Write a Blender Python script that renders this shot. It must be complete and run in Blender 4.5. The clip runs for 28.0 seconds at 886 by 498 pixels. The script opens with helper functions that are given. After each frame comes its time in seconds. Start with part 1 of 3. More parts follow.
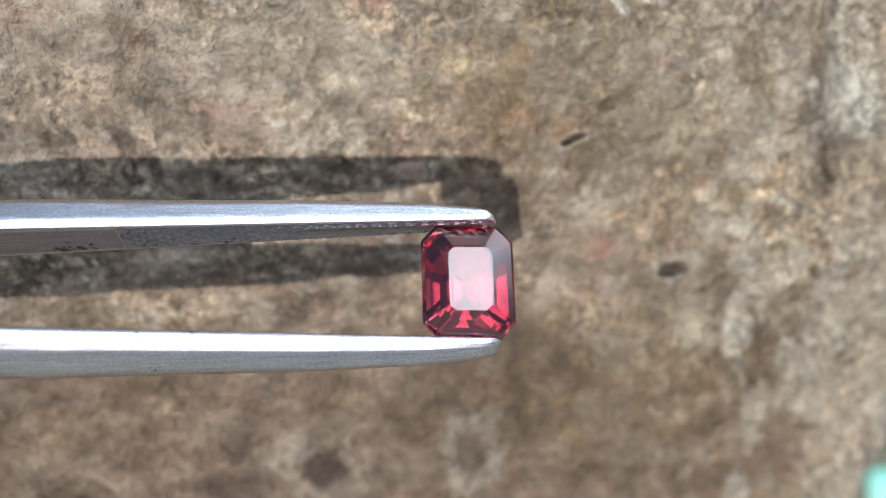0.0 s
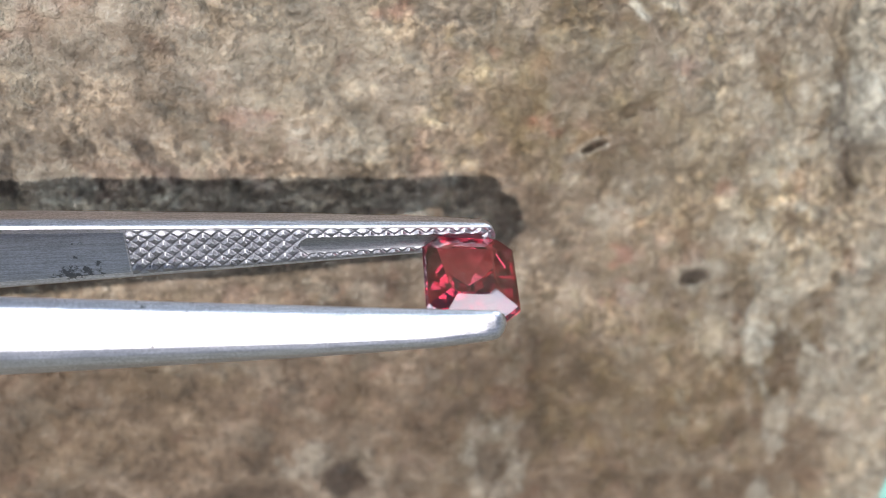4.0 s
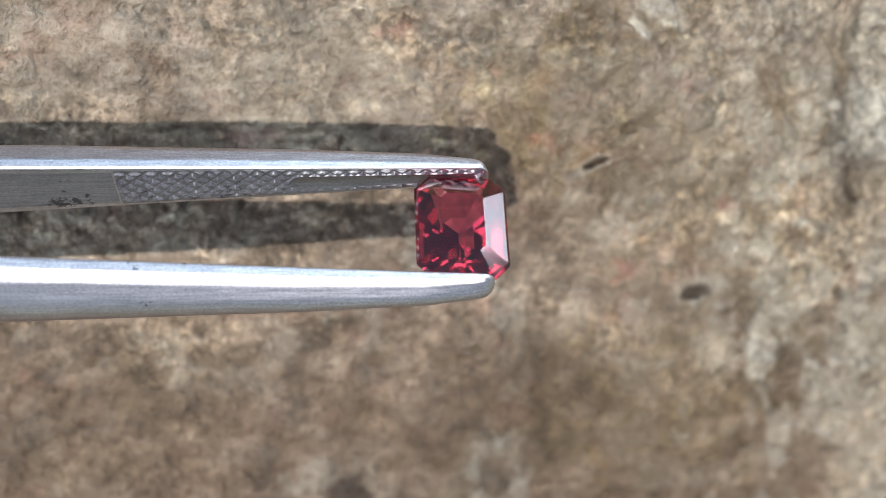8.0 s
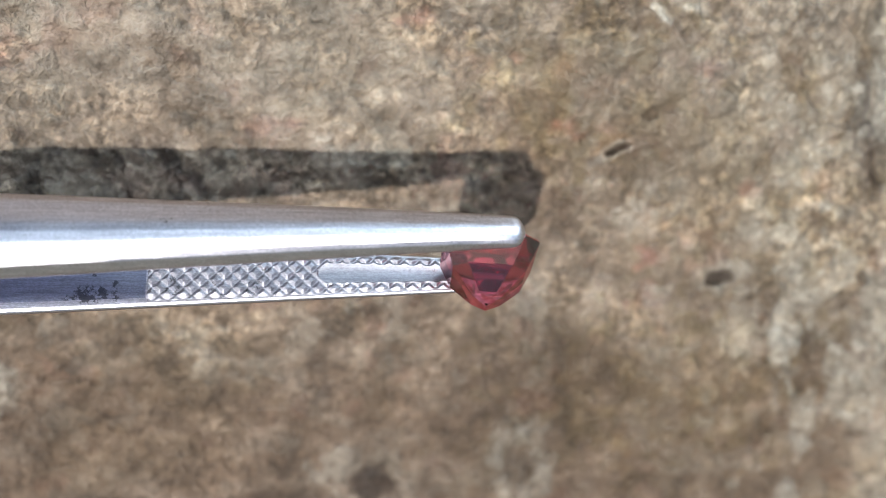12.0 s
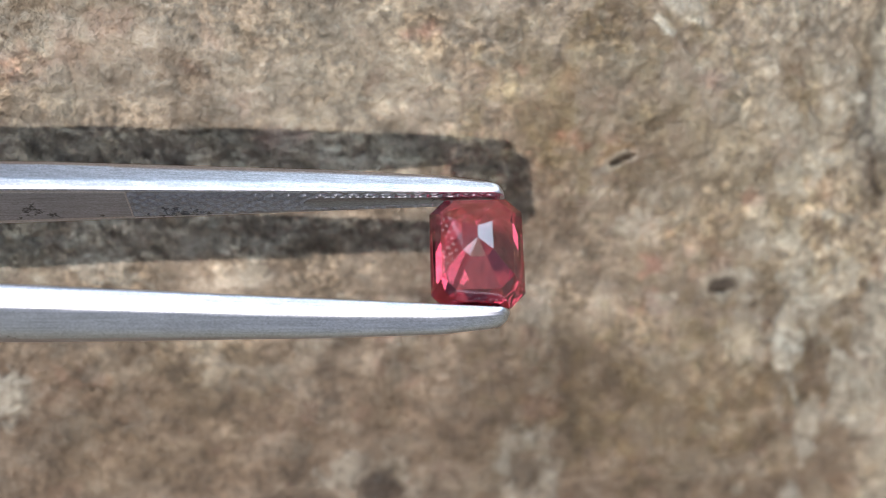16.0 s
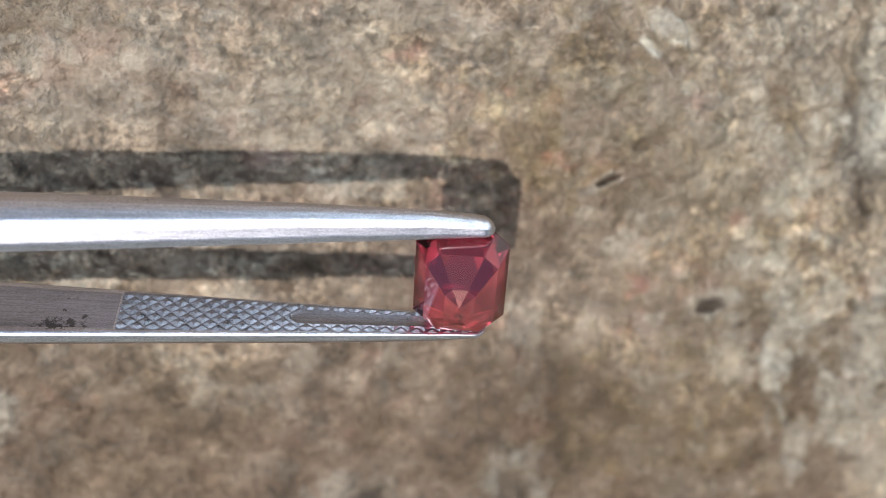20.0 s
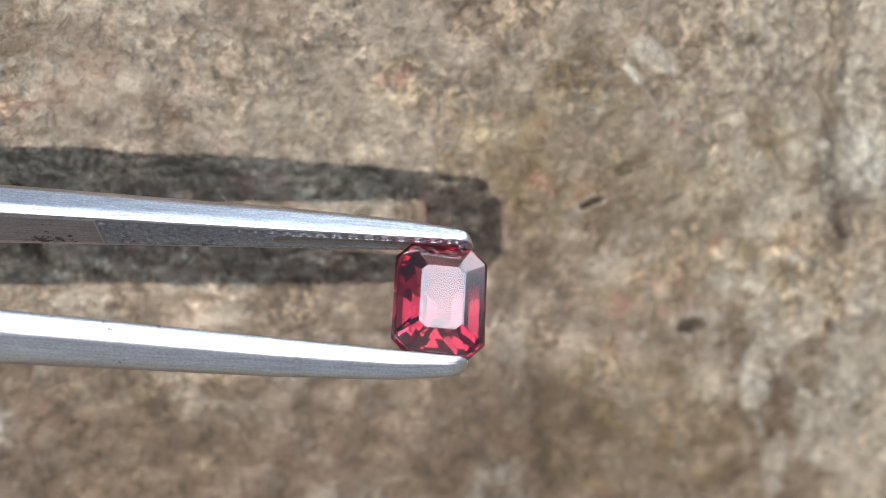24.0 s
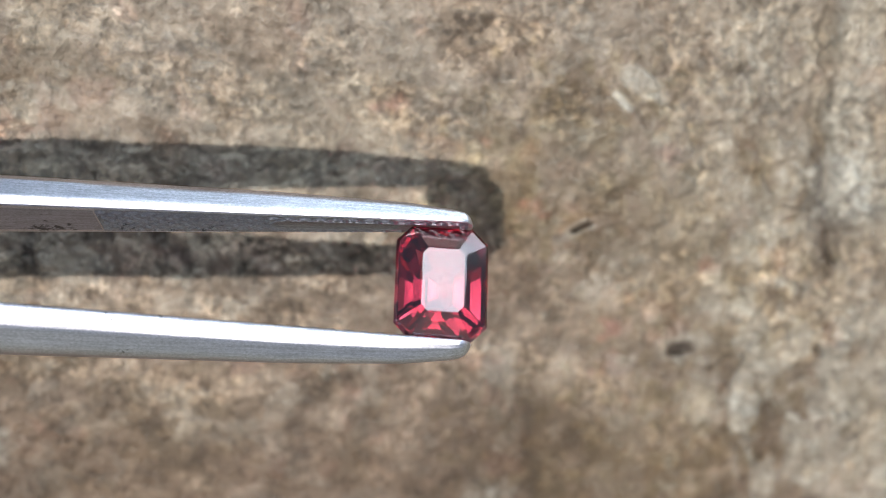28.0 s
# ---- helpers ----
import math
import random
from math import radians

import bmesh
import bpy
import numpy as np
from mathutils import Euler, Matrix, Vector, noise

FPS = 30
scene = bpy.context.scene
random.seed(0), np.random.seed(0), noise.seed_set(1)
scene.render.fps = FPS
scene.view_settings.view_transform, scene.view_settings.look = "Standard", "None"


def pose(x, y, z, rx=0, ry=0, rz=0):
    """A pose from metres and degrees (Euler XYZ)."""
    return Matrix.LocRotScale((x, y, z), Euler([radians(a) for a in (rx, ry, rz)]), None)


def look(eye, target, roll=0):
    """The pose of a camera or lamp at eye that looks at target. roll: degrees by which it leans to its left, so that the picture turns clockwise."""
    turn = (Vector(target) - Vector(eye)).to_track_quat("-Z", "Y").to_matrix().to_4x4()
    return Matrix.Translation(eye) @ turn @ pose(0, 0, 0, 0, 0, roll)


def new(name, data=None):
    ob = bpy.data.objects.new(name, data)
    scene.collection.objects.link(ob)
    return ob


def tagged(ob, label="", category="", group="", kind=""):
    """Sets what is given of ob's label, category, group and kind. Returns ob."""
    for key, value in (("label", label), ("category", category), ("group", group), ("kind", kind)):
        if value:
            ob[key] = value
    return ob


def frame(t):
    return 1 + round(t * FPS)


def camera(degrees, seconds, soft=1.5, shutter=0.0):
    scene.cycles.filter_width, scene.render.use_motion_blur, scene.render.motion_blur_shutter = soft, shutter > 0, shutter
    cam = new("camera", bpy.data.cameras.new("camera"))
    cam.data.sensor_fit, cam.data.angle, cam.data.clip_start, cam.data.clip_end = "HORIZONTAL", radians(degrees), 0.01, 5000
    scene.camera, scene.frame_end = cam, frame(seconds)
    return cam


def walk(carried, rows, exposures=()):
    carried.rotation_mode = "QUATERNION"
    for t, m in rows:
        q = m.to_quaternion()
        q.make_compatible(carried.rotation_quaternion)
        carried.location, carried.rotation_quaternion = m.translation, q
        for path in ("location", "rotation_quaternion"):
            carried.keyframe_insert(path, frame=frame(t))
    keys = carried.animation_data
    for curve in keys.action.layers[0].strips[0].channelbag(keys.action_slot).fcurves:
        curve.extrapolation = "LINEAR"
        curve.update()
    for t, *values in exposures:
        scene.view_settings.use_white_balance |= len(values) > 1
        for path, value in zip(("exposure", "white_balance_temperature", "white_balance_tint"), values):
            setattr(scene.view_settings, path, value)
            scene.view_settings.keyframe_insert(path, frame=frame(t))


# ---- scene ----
MM = 0.001

# the camera, carried by hand a few centimetres over the gem
cam = camera(38, 28.0, soft=0.9, shutter=0.0)
# light goes many times to and fro inside the gem
scene.cycles.max_bounces, scene.cycles.glossy_bounces, scene.cycles.transmission_bounces = 24, 16, 20
cam.data.dof.use_dof = True
cam.data.dof.focus_distance = 0.0775
cam.data.dof.aperture_fstop = 29.0
PATH = [
    (0.0, pose(-0.00000, -0.00000, 0.09464, -0.041, -0.030, 0.159)),
    (0.5, pose(-0.00045, 0.00002, 0.09454, 0.320, -0.493, 0.231)),
    (1.0, pose(-0.00049, -0.00015, 0.09454, 0.383, -0.035, 0.192)),
    (1.5, pose(-0.00099, 0.00006, 0.09418, 0.272, -0.338, 0.140)),
    (2.0, pose(-0.00116, -0.00013, 0.09379, 0.202, -0.517, 0.079)),
    (2.5, pose(-0.00116, -0.00014, 0.09389, -0.015, -0.434, 0.085)),
    (3.0, pose(-0.00113, -0.00024, 0.09399, 0.333, -0.415, 0.023)),
    (3.5, pose(-0.00107, -0.00001, 0.09415, 0.309, 0.218, -0.026)),
    (5.5, pose(-0.00107, 0.00015, 0.09397, 0.221, 0.225, -0.196)),
    (6.0, pose(-0.00091, -0.00026, 0.09393, 0.462, 0.374, -0.228)),
    (6.5, pose(-0.00063, 0.00002, 0.09413, 0.710, 0.424, -0.206)),
    (7.0, pose(-0.00063, -0.00005, 0.09414, 1.002, 0.333, -0.190)),
    (7.5, pose(-0.00065, -0.00016, 0.09439, 1.101, 0.420, -0.230)),
    (8.0, pose(-0.00089, 0.00035, 0.09465, 0.847, 0.444, -0.299)),
    (8.5, pose(-0.00077, 0.00008, 0.09457, 0.791, 0.567, -0.420)),
    (9.0, pose(-0.00060, 0.00023, 0.09437, 0.510, 0.830, -0.451)),
    (9.5, pose(-0.00101, 0.00013, 0.09451, 0.664, 0.772, -0.581)),
    (10.0, pose(-0.00077, 0.00024, 0.09493, 0.831, 0.815, -0.511)),
    (10.5, pose(-0.00065, 0.00029, 0.09508, 0.735, 1.025, -0.562)),
    (11.0, pose(-0.00104, 0.00019, 0.09487, 0.685, 1.260, -0.696)),
    (11.5, pose(-0.00112, 0.00011, 0.09450, 0.328, 1.249, -0.691)),
    (12.0, pose(-0.00114, 0.00061, 0.09449, 0.145, 1.267, -0.732)),
    (12.5, pose(-0.00134, 0.00073, 0.09512, 0.388, 1.159, -0.730)),
    (14.5, pose(-0.00115, 0.00135, 0.09567, 0.382, 1.246, -0.702)),
    (15.0, pose(-0.00109, 0.00155, 0.09592, 0.131, 1.352, -0.752)),
    (15.5, pose(-0.00139, 0.00124, 0.09568, 0.036, 1.499, -0.963)),
    (16.0, pose(-0.00098, 0.00104, 0.09582, 0.272, 1.648, -0.921)),
    (16.5, pose(-0.00083, 0.00149, 0.09636, 0.413, 1.744, -0.855)),
    (17.0, pose(-0.00071, 0.00155, 0.09638, 0.427, 1.713, -0.821)),
    (17.5, pose(-0.00102, 0.00158, 0.09635, 0.491, 1.563, -0.837)),
    (18.0, pose(-0.00107, 0.00153, 0.09642, 0.875, 1.550, -0.833)),
    (18.5, pose(-0.00104, 0.00216, 0.09612, 0.507, 1.454, -0.853)),
    (19.0, pose(-0.00065, 0.00149, 0.09598, 0.751, 1.344, -0.833)),
    (19.5, pose(-0.00022, 0.00163, 0.09613, 0.796, 1.534, -0.825)),
    (20.0, pose(0.00010, 0.00172, 0.09603, 0.755, 1.728, -0.819)),
    (20.5, pose(0.00019, 0.00139, 0.09587, 0.995, 1.815, -1.010)),
    (21.0, pose(0.00031, 0.00179, 0.09605, 0.833, 2.012, -0.975)),
    (21.5, pose(0.00086, 0.00227, 0.09673, 0.632, 2.149, -0.787)),
    (23.5, pose(0.00046, 0.00253, 0.09768, 0.831, 1.790, -0.635)),
    (24.0, pose(0.00054, 0.00210, 0.09827, 1.382, 1.368, -0.464)),
    (24.5, pose(0.00075, 0.00246, 0.09845, 1.167, 1.395, -0.348)),
    (25.0, pose(0.00053, 0.00248, 0.09844, 1.369, 1.286, -0.299)),
    (25.5, pose(0.00075, 0.00267, 0.09861, 1.548, 1.304, -0.213)),
    (26.0, pose(0.00068, 0.00245, 0.09855, 1.742, 1.229, -0.252)),
    (26.5, pose(0.00054, 0.00246, 0.09856, 1.726, 1.119, -0.251)),
    (27.0, pose(0.00090, 0.00322, 0.09884, 1.511, 1.168, -0.074)),
    (27.5, pose(0.00099, 0.00318, 0.09929, 1.729, 1.234, -0.043)),
    (28.0, pose(0.00136, 0.00290, 0.09945, 1.941, 1.450, -0.011)),
]
walk(cam, PATH, exposures=[(0.0, -0.17), (28.0, -0.17)])

# the tweezers' way: the origin is the middle of the gem, x runs to the tips
TOOL = [
    (0.0, pose(0.00155, -0.00204, 0.01796, -18.54, 3.18, 0.95)),
    (0.5, pose(0.00120, -0.00194, 0.01759, -18.37, 3.06, 0.75)),
    (1.0, pose(0.00086, -0.00265, 0.01726, -25.40, 2.18, 0.51)),
    (1.5, pose(0.00067, -0.00260, 0.01722, -28.33, 2.77, 0.87)),
    (2.0, pose(0.00061, -0.00264, 0.01687, -36.27, 1.40, 1.34)),
    (2.5, pose(0.00090, -0.00197, 0.01708, -38.71, 1.31, 1.32)),
    (3.0, pose(0.00087, -0.00294, 0.01711, -45.65, 1.62, 1.46)),
    (3.5, pose(0.00053, -0.00248, 0.01742, -50.84, 2.70, 1.61)),
    (5.5, pose(0.00008, 0.00188, 0.01690, -16.87, 3.14, 0.98)),
    (6.0, pose(0.00011, -0.00008, 0.01680, -11.49, 3.55, 0.40)),
    (6.5, pose(0.00028, 0.00021, 0.01709, -10.41, 3.91, 0.13)),
    (7.0, pose(0.00049, 0.00052, 0.01696, -10.11, 3.68, 0.05)),
    (7.5, pose(-0.00022, 0.00181, 0.01728, -19.67, 3.89, 0.20)),
    (8.0, pose(-0.00036, 0.00276, 0.01785, -28.86, 3.72, 0.41)),
    (8.5, pose(-0.00024, 0.00207, 0.01777, -46.70, 3.98, 0.14)),
    (9.0, pose(-0.00007, 0.00157, 0.01734, -59.69, 4.16, 0.25)),
    (9.5, pose(-0.00054, 0.00018, 0.01795, -75.10, 4.19, -0.57)),
    (10.0, pose(-0.00111, -0.00072, 0.01830, -76.68, 4.90, -0.48)),
    (10.5, pose(-0.00063, 0.00206, 0.01782, -86.53, 4.06, -0.13)),
    (11.0, pose(-0.00078, 0.00237, 0.01832, -92.92, 4.88, 0.03)),
    (11.5, pose(-0.00064, -0.00010, 0.01781, -93.19, 3.72, -0.59)),
    (12.0, pose(-0.00014, 0.00046, 0.01790, -110.03, 4.02, -0.58)),
    (12.5, pose(-0.00016, 0.00176, 0.01853, -116.65, 3.53, -0.00)),
    (14.5, pose(-0.00139, 0.00157, 0.01821, -151.24, 4.34, -1.13)),
    (15.0, pose(-0.00133, 0.00198, 0.01900, -170.17, 5.07, -1.22)),
    (15.5, pose(-0.00127, 0.00182, 0.01917, 178.02, 5.42, -1.34)),
    (16.0, pose(-0.00117, 0.00111, 0.01918, 157.68, 5.92, -1.21)),
    (16.5, pose(-0.00113, 0.00107, 0.01979, 148.50, 6.28, -1.35)),
    (17.0, pose(-0.00118, 0.00034, 0.01966, 135.51, 6.39, -1.61)),
    (17.5, pose(-0.00126, 0.00025, 0.01968, 134.83, 6.52, -1.61)),
    (18.0, pose(-0.00146, 0.00094, 0.01939, 145.33, 6.03, -1.89)),
    (18.5, pose(-0.00193, 0.00147, 0.01886, 169.16, 5.55, -1.81)),
    (19.0, pose(-0.00166, 0.00073, 0.01865, -172.49, 4.64, -1.68)),
    (19.5, pose(-0.00124, 0.00059, 0.01874, -163.10, 4.60, -1.98)),
    (20.0, pose(-0.00118, 0.00103, 0.01869, -142.67, 5.08, -2.01)),
    (20.3, pose(-0.00116, 0.00146, 0.01923, -130.66, 5.78, -1.16)),
    (20.5, pose(-0.00114, 0.00188, 0.01901, -114.04, 5.62, -0.60)),
    (20.7, pose(-0.00135, 0.00096, 0.01882, -114.67, 5.59, -1.17)),
    (21.0, pose(-0.00132, 0.00101, 0.01940, -104.55, 5.59, -2.17)),
    (21.3, pose(-0.00107, 0.00073, 0.01949, -92.89, 5.17, -2.30)),
    (21.5, pose(-0.00100, 0.00111, 0.01980, -87.96, 4.63, -2.13)),
    (23.5, pose(-0.00184, 0.00324, 0.02088, -26.63, 4.44, -3.03)),
    (24.0, pose(-0.00149, 0.00087, 0.02156, -20.96, 3.61, -4.04)),
    (24.5, pose(-0.00121, 0.00122, 0.02154, -18.70, 3.89, -3.58)),
    (25.0, pose(-0.00128, 0.00301, 0.02186, -13.60, 4.60, -2.83)),
    (25.5, pose(-0.00111, 0.00299, 0.02223, -9.45, 4.73, -3.12)),
    (26.0, pose(-0.00067, 0.00363, 0.02179, -18.04, 4.03, -2.37)),
    (26.5, pose(-0.00070, 0.00377, 0.02182, -23.73, 3.45, -2.47)),
    (27.0, pose(-0.00067, 0.00325, 0.02183, -30.17, 3.58, -2.11)),
    (27.5, pose(-0.00081, 0.00331, 0.02218, -18.75, 4.06, -2.42)),
    (28.0, pose(-0.00067, 0.00343, 0.02281, -17.56, 3.96, -2.48)),
]

# ---- world and sun ----
SUN = Vector((-0.077, -0.285, 1.0)).normalized()
elevation = math.asin(SUN.z)
azimuth = math.atan2(SUN.x, SUN.y)
world = bpy.data.worlds.new("sky")
scene.world = world
world.use_nodes = True
nt = world.node_tree
sky = nt.nodes.new("ShaderNodeTexSky")
sky.sky_type = "NISHITA"
sky.sun_disc = False
sky.sun_elevation = elevation
sky.sun_rotation = azimuth
sky.dust_density = 2.5
sky.air_density = 1.6
bg = nt.nodes["Background"]
bg.inputs["Strength"].default_value = 0.07
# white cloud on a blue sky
way = nt.nodes.new("ShaderNodeTexCoord").outputs["Generated"]
split = nt.nodes.new("ShaderNodeSeparateXYZ")
nt.links.new(way, split.inputs[0])


def sky_math(kind, a, b=0.0):
    n = nt.nodes.new("ShaderNodeMath")
    n.operation = kind
    for value, socket in ((a, n.inputs[0]), (b, n.inputs[1])):
        if isinstance(value, (int, float)):
            socket.default_value = value
        else:
            nt.links.new(value, socket)
    return n.outputs[0]


def ease(value, low, top):
    n = nt.nodes.new("ShaderNodeMapRange")
    n.interpolation_type = "SMOOTHSTEP"
    n.inputs["From Min"].default_value = low
    n.inputs["From Max"].default_value = top
    nt.links.new(value, n.inputs["Value"])
    return n.outputs[0]


def sky_noise(scale, detail):
    n = nt.nodes.new("ShaderNodeTexNoise")
    n.inputs["Scale"].default_value = scale
    n.inputs["Detail"].default_value = detail
    n.inputs["Roughness"].default_value = 0.6
    nt.links.new(way, n.inputs["Vector"])
    return sky_math("SUBTRACT", n.outputs["Fac"], 0.5)


def sky_mix(fac, a, b, kind="MIX"):
    n = nt.nodes.new("ShaderNodeMix")
    n.data_type = "RGBA"
    n.blend_type = kind
    for value, socket in ((fac, n.inputs[0]), (a, n.inputs[6]), (b, n.inputs[7])):
        if isinstance(value, float):
            socket.default_value = value
        elif isinstance(value, tuple):
            socket.default_value = (*value, 1)
        else:
            nt.links.new(value, socket)
    return n.outputs[2]


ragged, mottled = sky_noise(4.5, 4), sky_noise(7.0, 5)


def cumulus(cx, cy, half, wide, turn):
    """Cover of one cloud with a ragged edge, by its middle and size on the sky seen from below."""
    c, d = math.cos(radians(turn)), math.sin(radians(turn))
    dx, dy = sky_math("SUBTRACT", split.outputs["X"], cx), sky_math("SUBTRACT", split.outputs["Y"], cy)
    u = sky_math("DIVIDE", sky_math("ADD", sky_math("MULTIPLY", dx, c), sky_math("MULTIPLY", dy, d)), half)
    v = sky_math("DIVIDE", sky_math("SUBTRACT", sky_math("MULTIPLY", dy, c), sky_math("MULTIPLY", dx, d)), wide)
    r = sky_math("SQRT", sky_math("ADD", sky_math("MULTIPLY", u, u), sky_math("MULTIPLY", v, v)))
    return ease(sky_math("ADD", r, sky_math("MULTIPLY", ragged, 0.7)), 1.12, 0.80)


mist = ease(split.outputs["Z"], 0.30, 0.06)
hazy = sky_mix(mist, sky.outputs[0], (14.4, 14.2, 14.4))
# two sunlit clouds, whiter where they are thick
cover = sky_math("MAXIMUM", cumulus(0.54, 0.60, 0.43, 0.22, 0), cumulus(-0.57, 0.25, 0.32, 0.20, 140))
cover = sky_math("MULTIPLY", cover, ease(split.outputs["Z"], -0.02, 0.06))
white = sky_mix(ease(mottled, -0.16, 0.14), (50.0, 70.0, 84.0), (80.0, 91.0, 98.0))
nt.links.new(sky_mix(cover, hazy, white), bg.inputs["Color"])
sun = new("sun", bpy.data.lights.new("sun", "SUN"))
sun.data.energy = 5.0
sun.data.angle = radians(0.55)
sun.data.color = (1.0, 0.965, 0.90)
sun.matrix_world = look(SUN * 2.0, (0, 0, 0))


# ---- noise on grids ----
def lattice(x, y, seed):
    """Smooth value noise in -1..1 on arrays."""
    table = np.random.RandomState(seed).uniform(-1, 1, (256, 256))
    i, j = np.floor(x).astype(int), np.floor(y).astype(int)
    u, v = x - i, y - j
    u, v = u * u * u * (u * (u * 6 - 15) + 10), v * v * v * (v * (v * 6 - 15) + 10)
    a, b = table[i % 256, j % 256], table[(i + 1) % 256, j % 256]
    c, d = table[i % 256, (j + 1) % 256], table[(i + 1) % 256, (j + 1) % 256]
    return (a * (1 - u) + b * u) * (1 - v) + (c * (1 - u) + d * u) * v


def layered(x, y, size, seed, octaves=4, fall=0.5):
    total, weight = 0.0, 1.0
    for k in range(octaves):
        turn = 0.6 * k
        s = 2 ** k / size
        total = total + weight * lattice((x * math.cos(turn) - y * math.sin(turn)) * s + 17.3 * k, (x * math.sin(turn) + y * math.cos(turn)) * s + 5.1 * k, seed + k)
        weight *= fall
    return total


def cells(x, y, size, seed):
    """Distance to the nearest and to the second nearest of scattered points, in cell widths."""
    table = np.random.RandomState(seed).uniform(0.08, 0.92, (128, 128, 2))
    u, v = x / size, y / size
    i, j = np.floor(u).astype(int), np.floor(v).astype(int)
    near, second = np.full(u.shape, 9.0), np.full(u.shape, 9.0)
    for di in (-1, 0, 1):
        for dj in (-1, 0, 1):
            p = table[(i + di) % 128, (j + dj) % 128]
            d = np.hypot(i + di + p[..., 0] - u, j + dj + p[..., 1] - v)
            second = np.minimum(second, np.maximum(near, d))
            near = np.minimum(near, d)
    return near, second


def lumps(x, y, size, seed):
    """Rounded knobs of about that size that run into one another, 0..1."""
    near, second = cells(x + 0.3 * size * layered(x, y, size, seed + 5, 3), y + 0.3 * size * layered(x, y, size, seed + 9, 3), size, seed)
    return np.clip(1 - 1.3 * near * near, 0, 1) * (0.6 + 0.4 * step(0.0, 0.35, second - near))


def step(a, b, v):
    t = np.clip((v - a) / (b - a), 0, 1)
    return t * t * (3 - 2 * t)


# ---- materials ----
def material(name):
    m = bpy.data.materials.new(name)
    m.use_nodes = True
    return m, m.node_tree.nodes, m.node_tree.links, m.node_tree.nodes["Principled BSDF"]


def noise_node(nodes, links, vec, scale, detail=6.0, rough=0.6, bend=0.0):
    n = nodes.new("ShaderNodeTexNoise")
    n.inputs["Scale"].default_value = scale
    n.inputs["Detail"].default_value = detail
    n.inputs["Roughness"].default_value = rough
    n.inputs["Distortion"].default_value = bend
    links.new(vec, n.inputs["Vector"])
    return n.outputs["Fac"]


def ramp_node(nodes, links, fac, stops):
    r = nodes.new("ShaderNodeValToRGB")
    e = r.color_ramp.elements
    while len(e) < len(stops):
        e.new(0.5)
    for k, (p, c) in enumerate(stops):
        e[k].position = p
        e[k].color = (*c, 1)
    links.new(fac, r.inputs["Fac"])
    return r.outputs["Color"]


def mix_node(nodes, links, fac, a, b, kind="MIX"):
    n = nodes.new("ShaderNodeMix")
    n.data_type = "RGBA"
    n.blend_type = kind
    for value, socket in ((fac, n.inputs[0]), (a, n.inputs[6]), (b, n.inputs[7])):
        if isinstance(value, (int, float)):
            socket.default_value = value
        elif isinstance(value, tuple):
            socket.default_value = (*value, 1)
        else:
            links.new(value, socket)
    return n.outputs[2]


def math_node(nodes, links, kind, a, b=0.0):
    n = nodes.new("ShaderNodeMath")
    n.operation = kind
    for value, socket in ((a, n.inputs[0]), (b, n.inputs[1])):
        if isinstance(value, (int, float)):
            socket.default_value = value
        else:
            links.new(value, socket)
    return n.outputs[0]


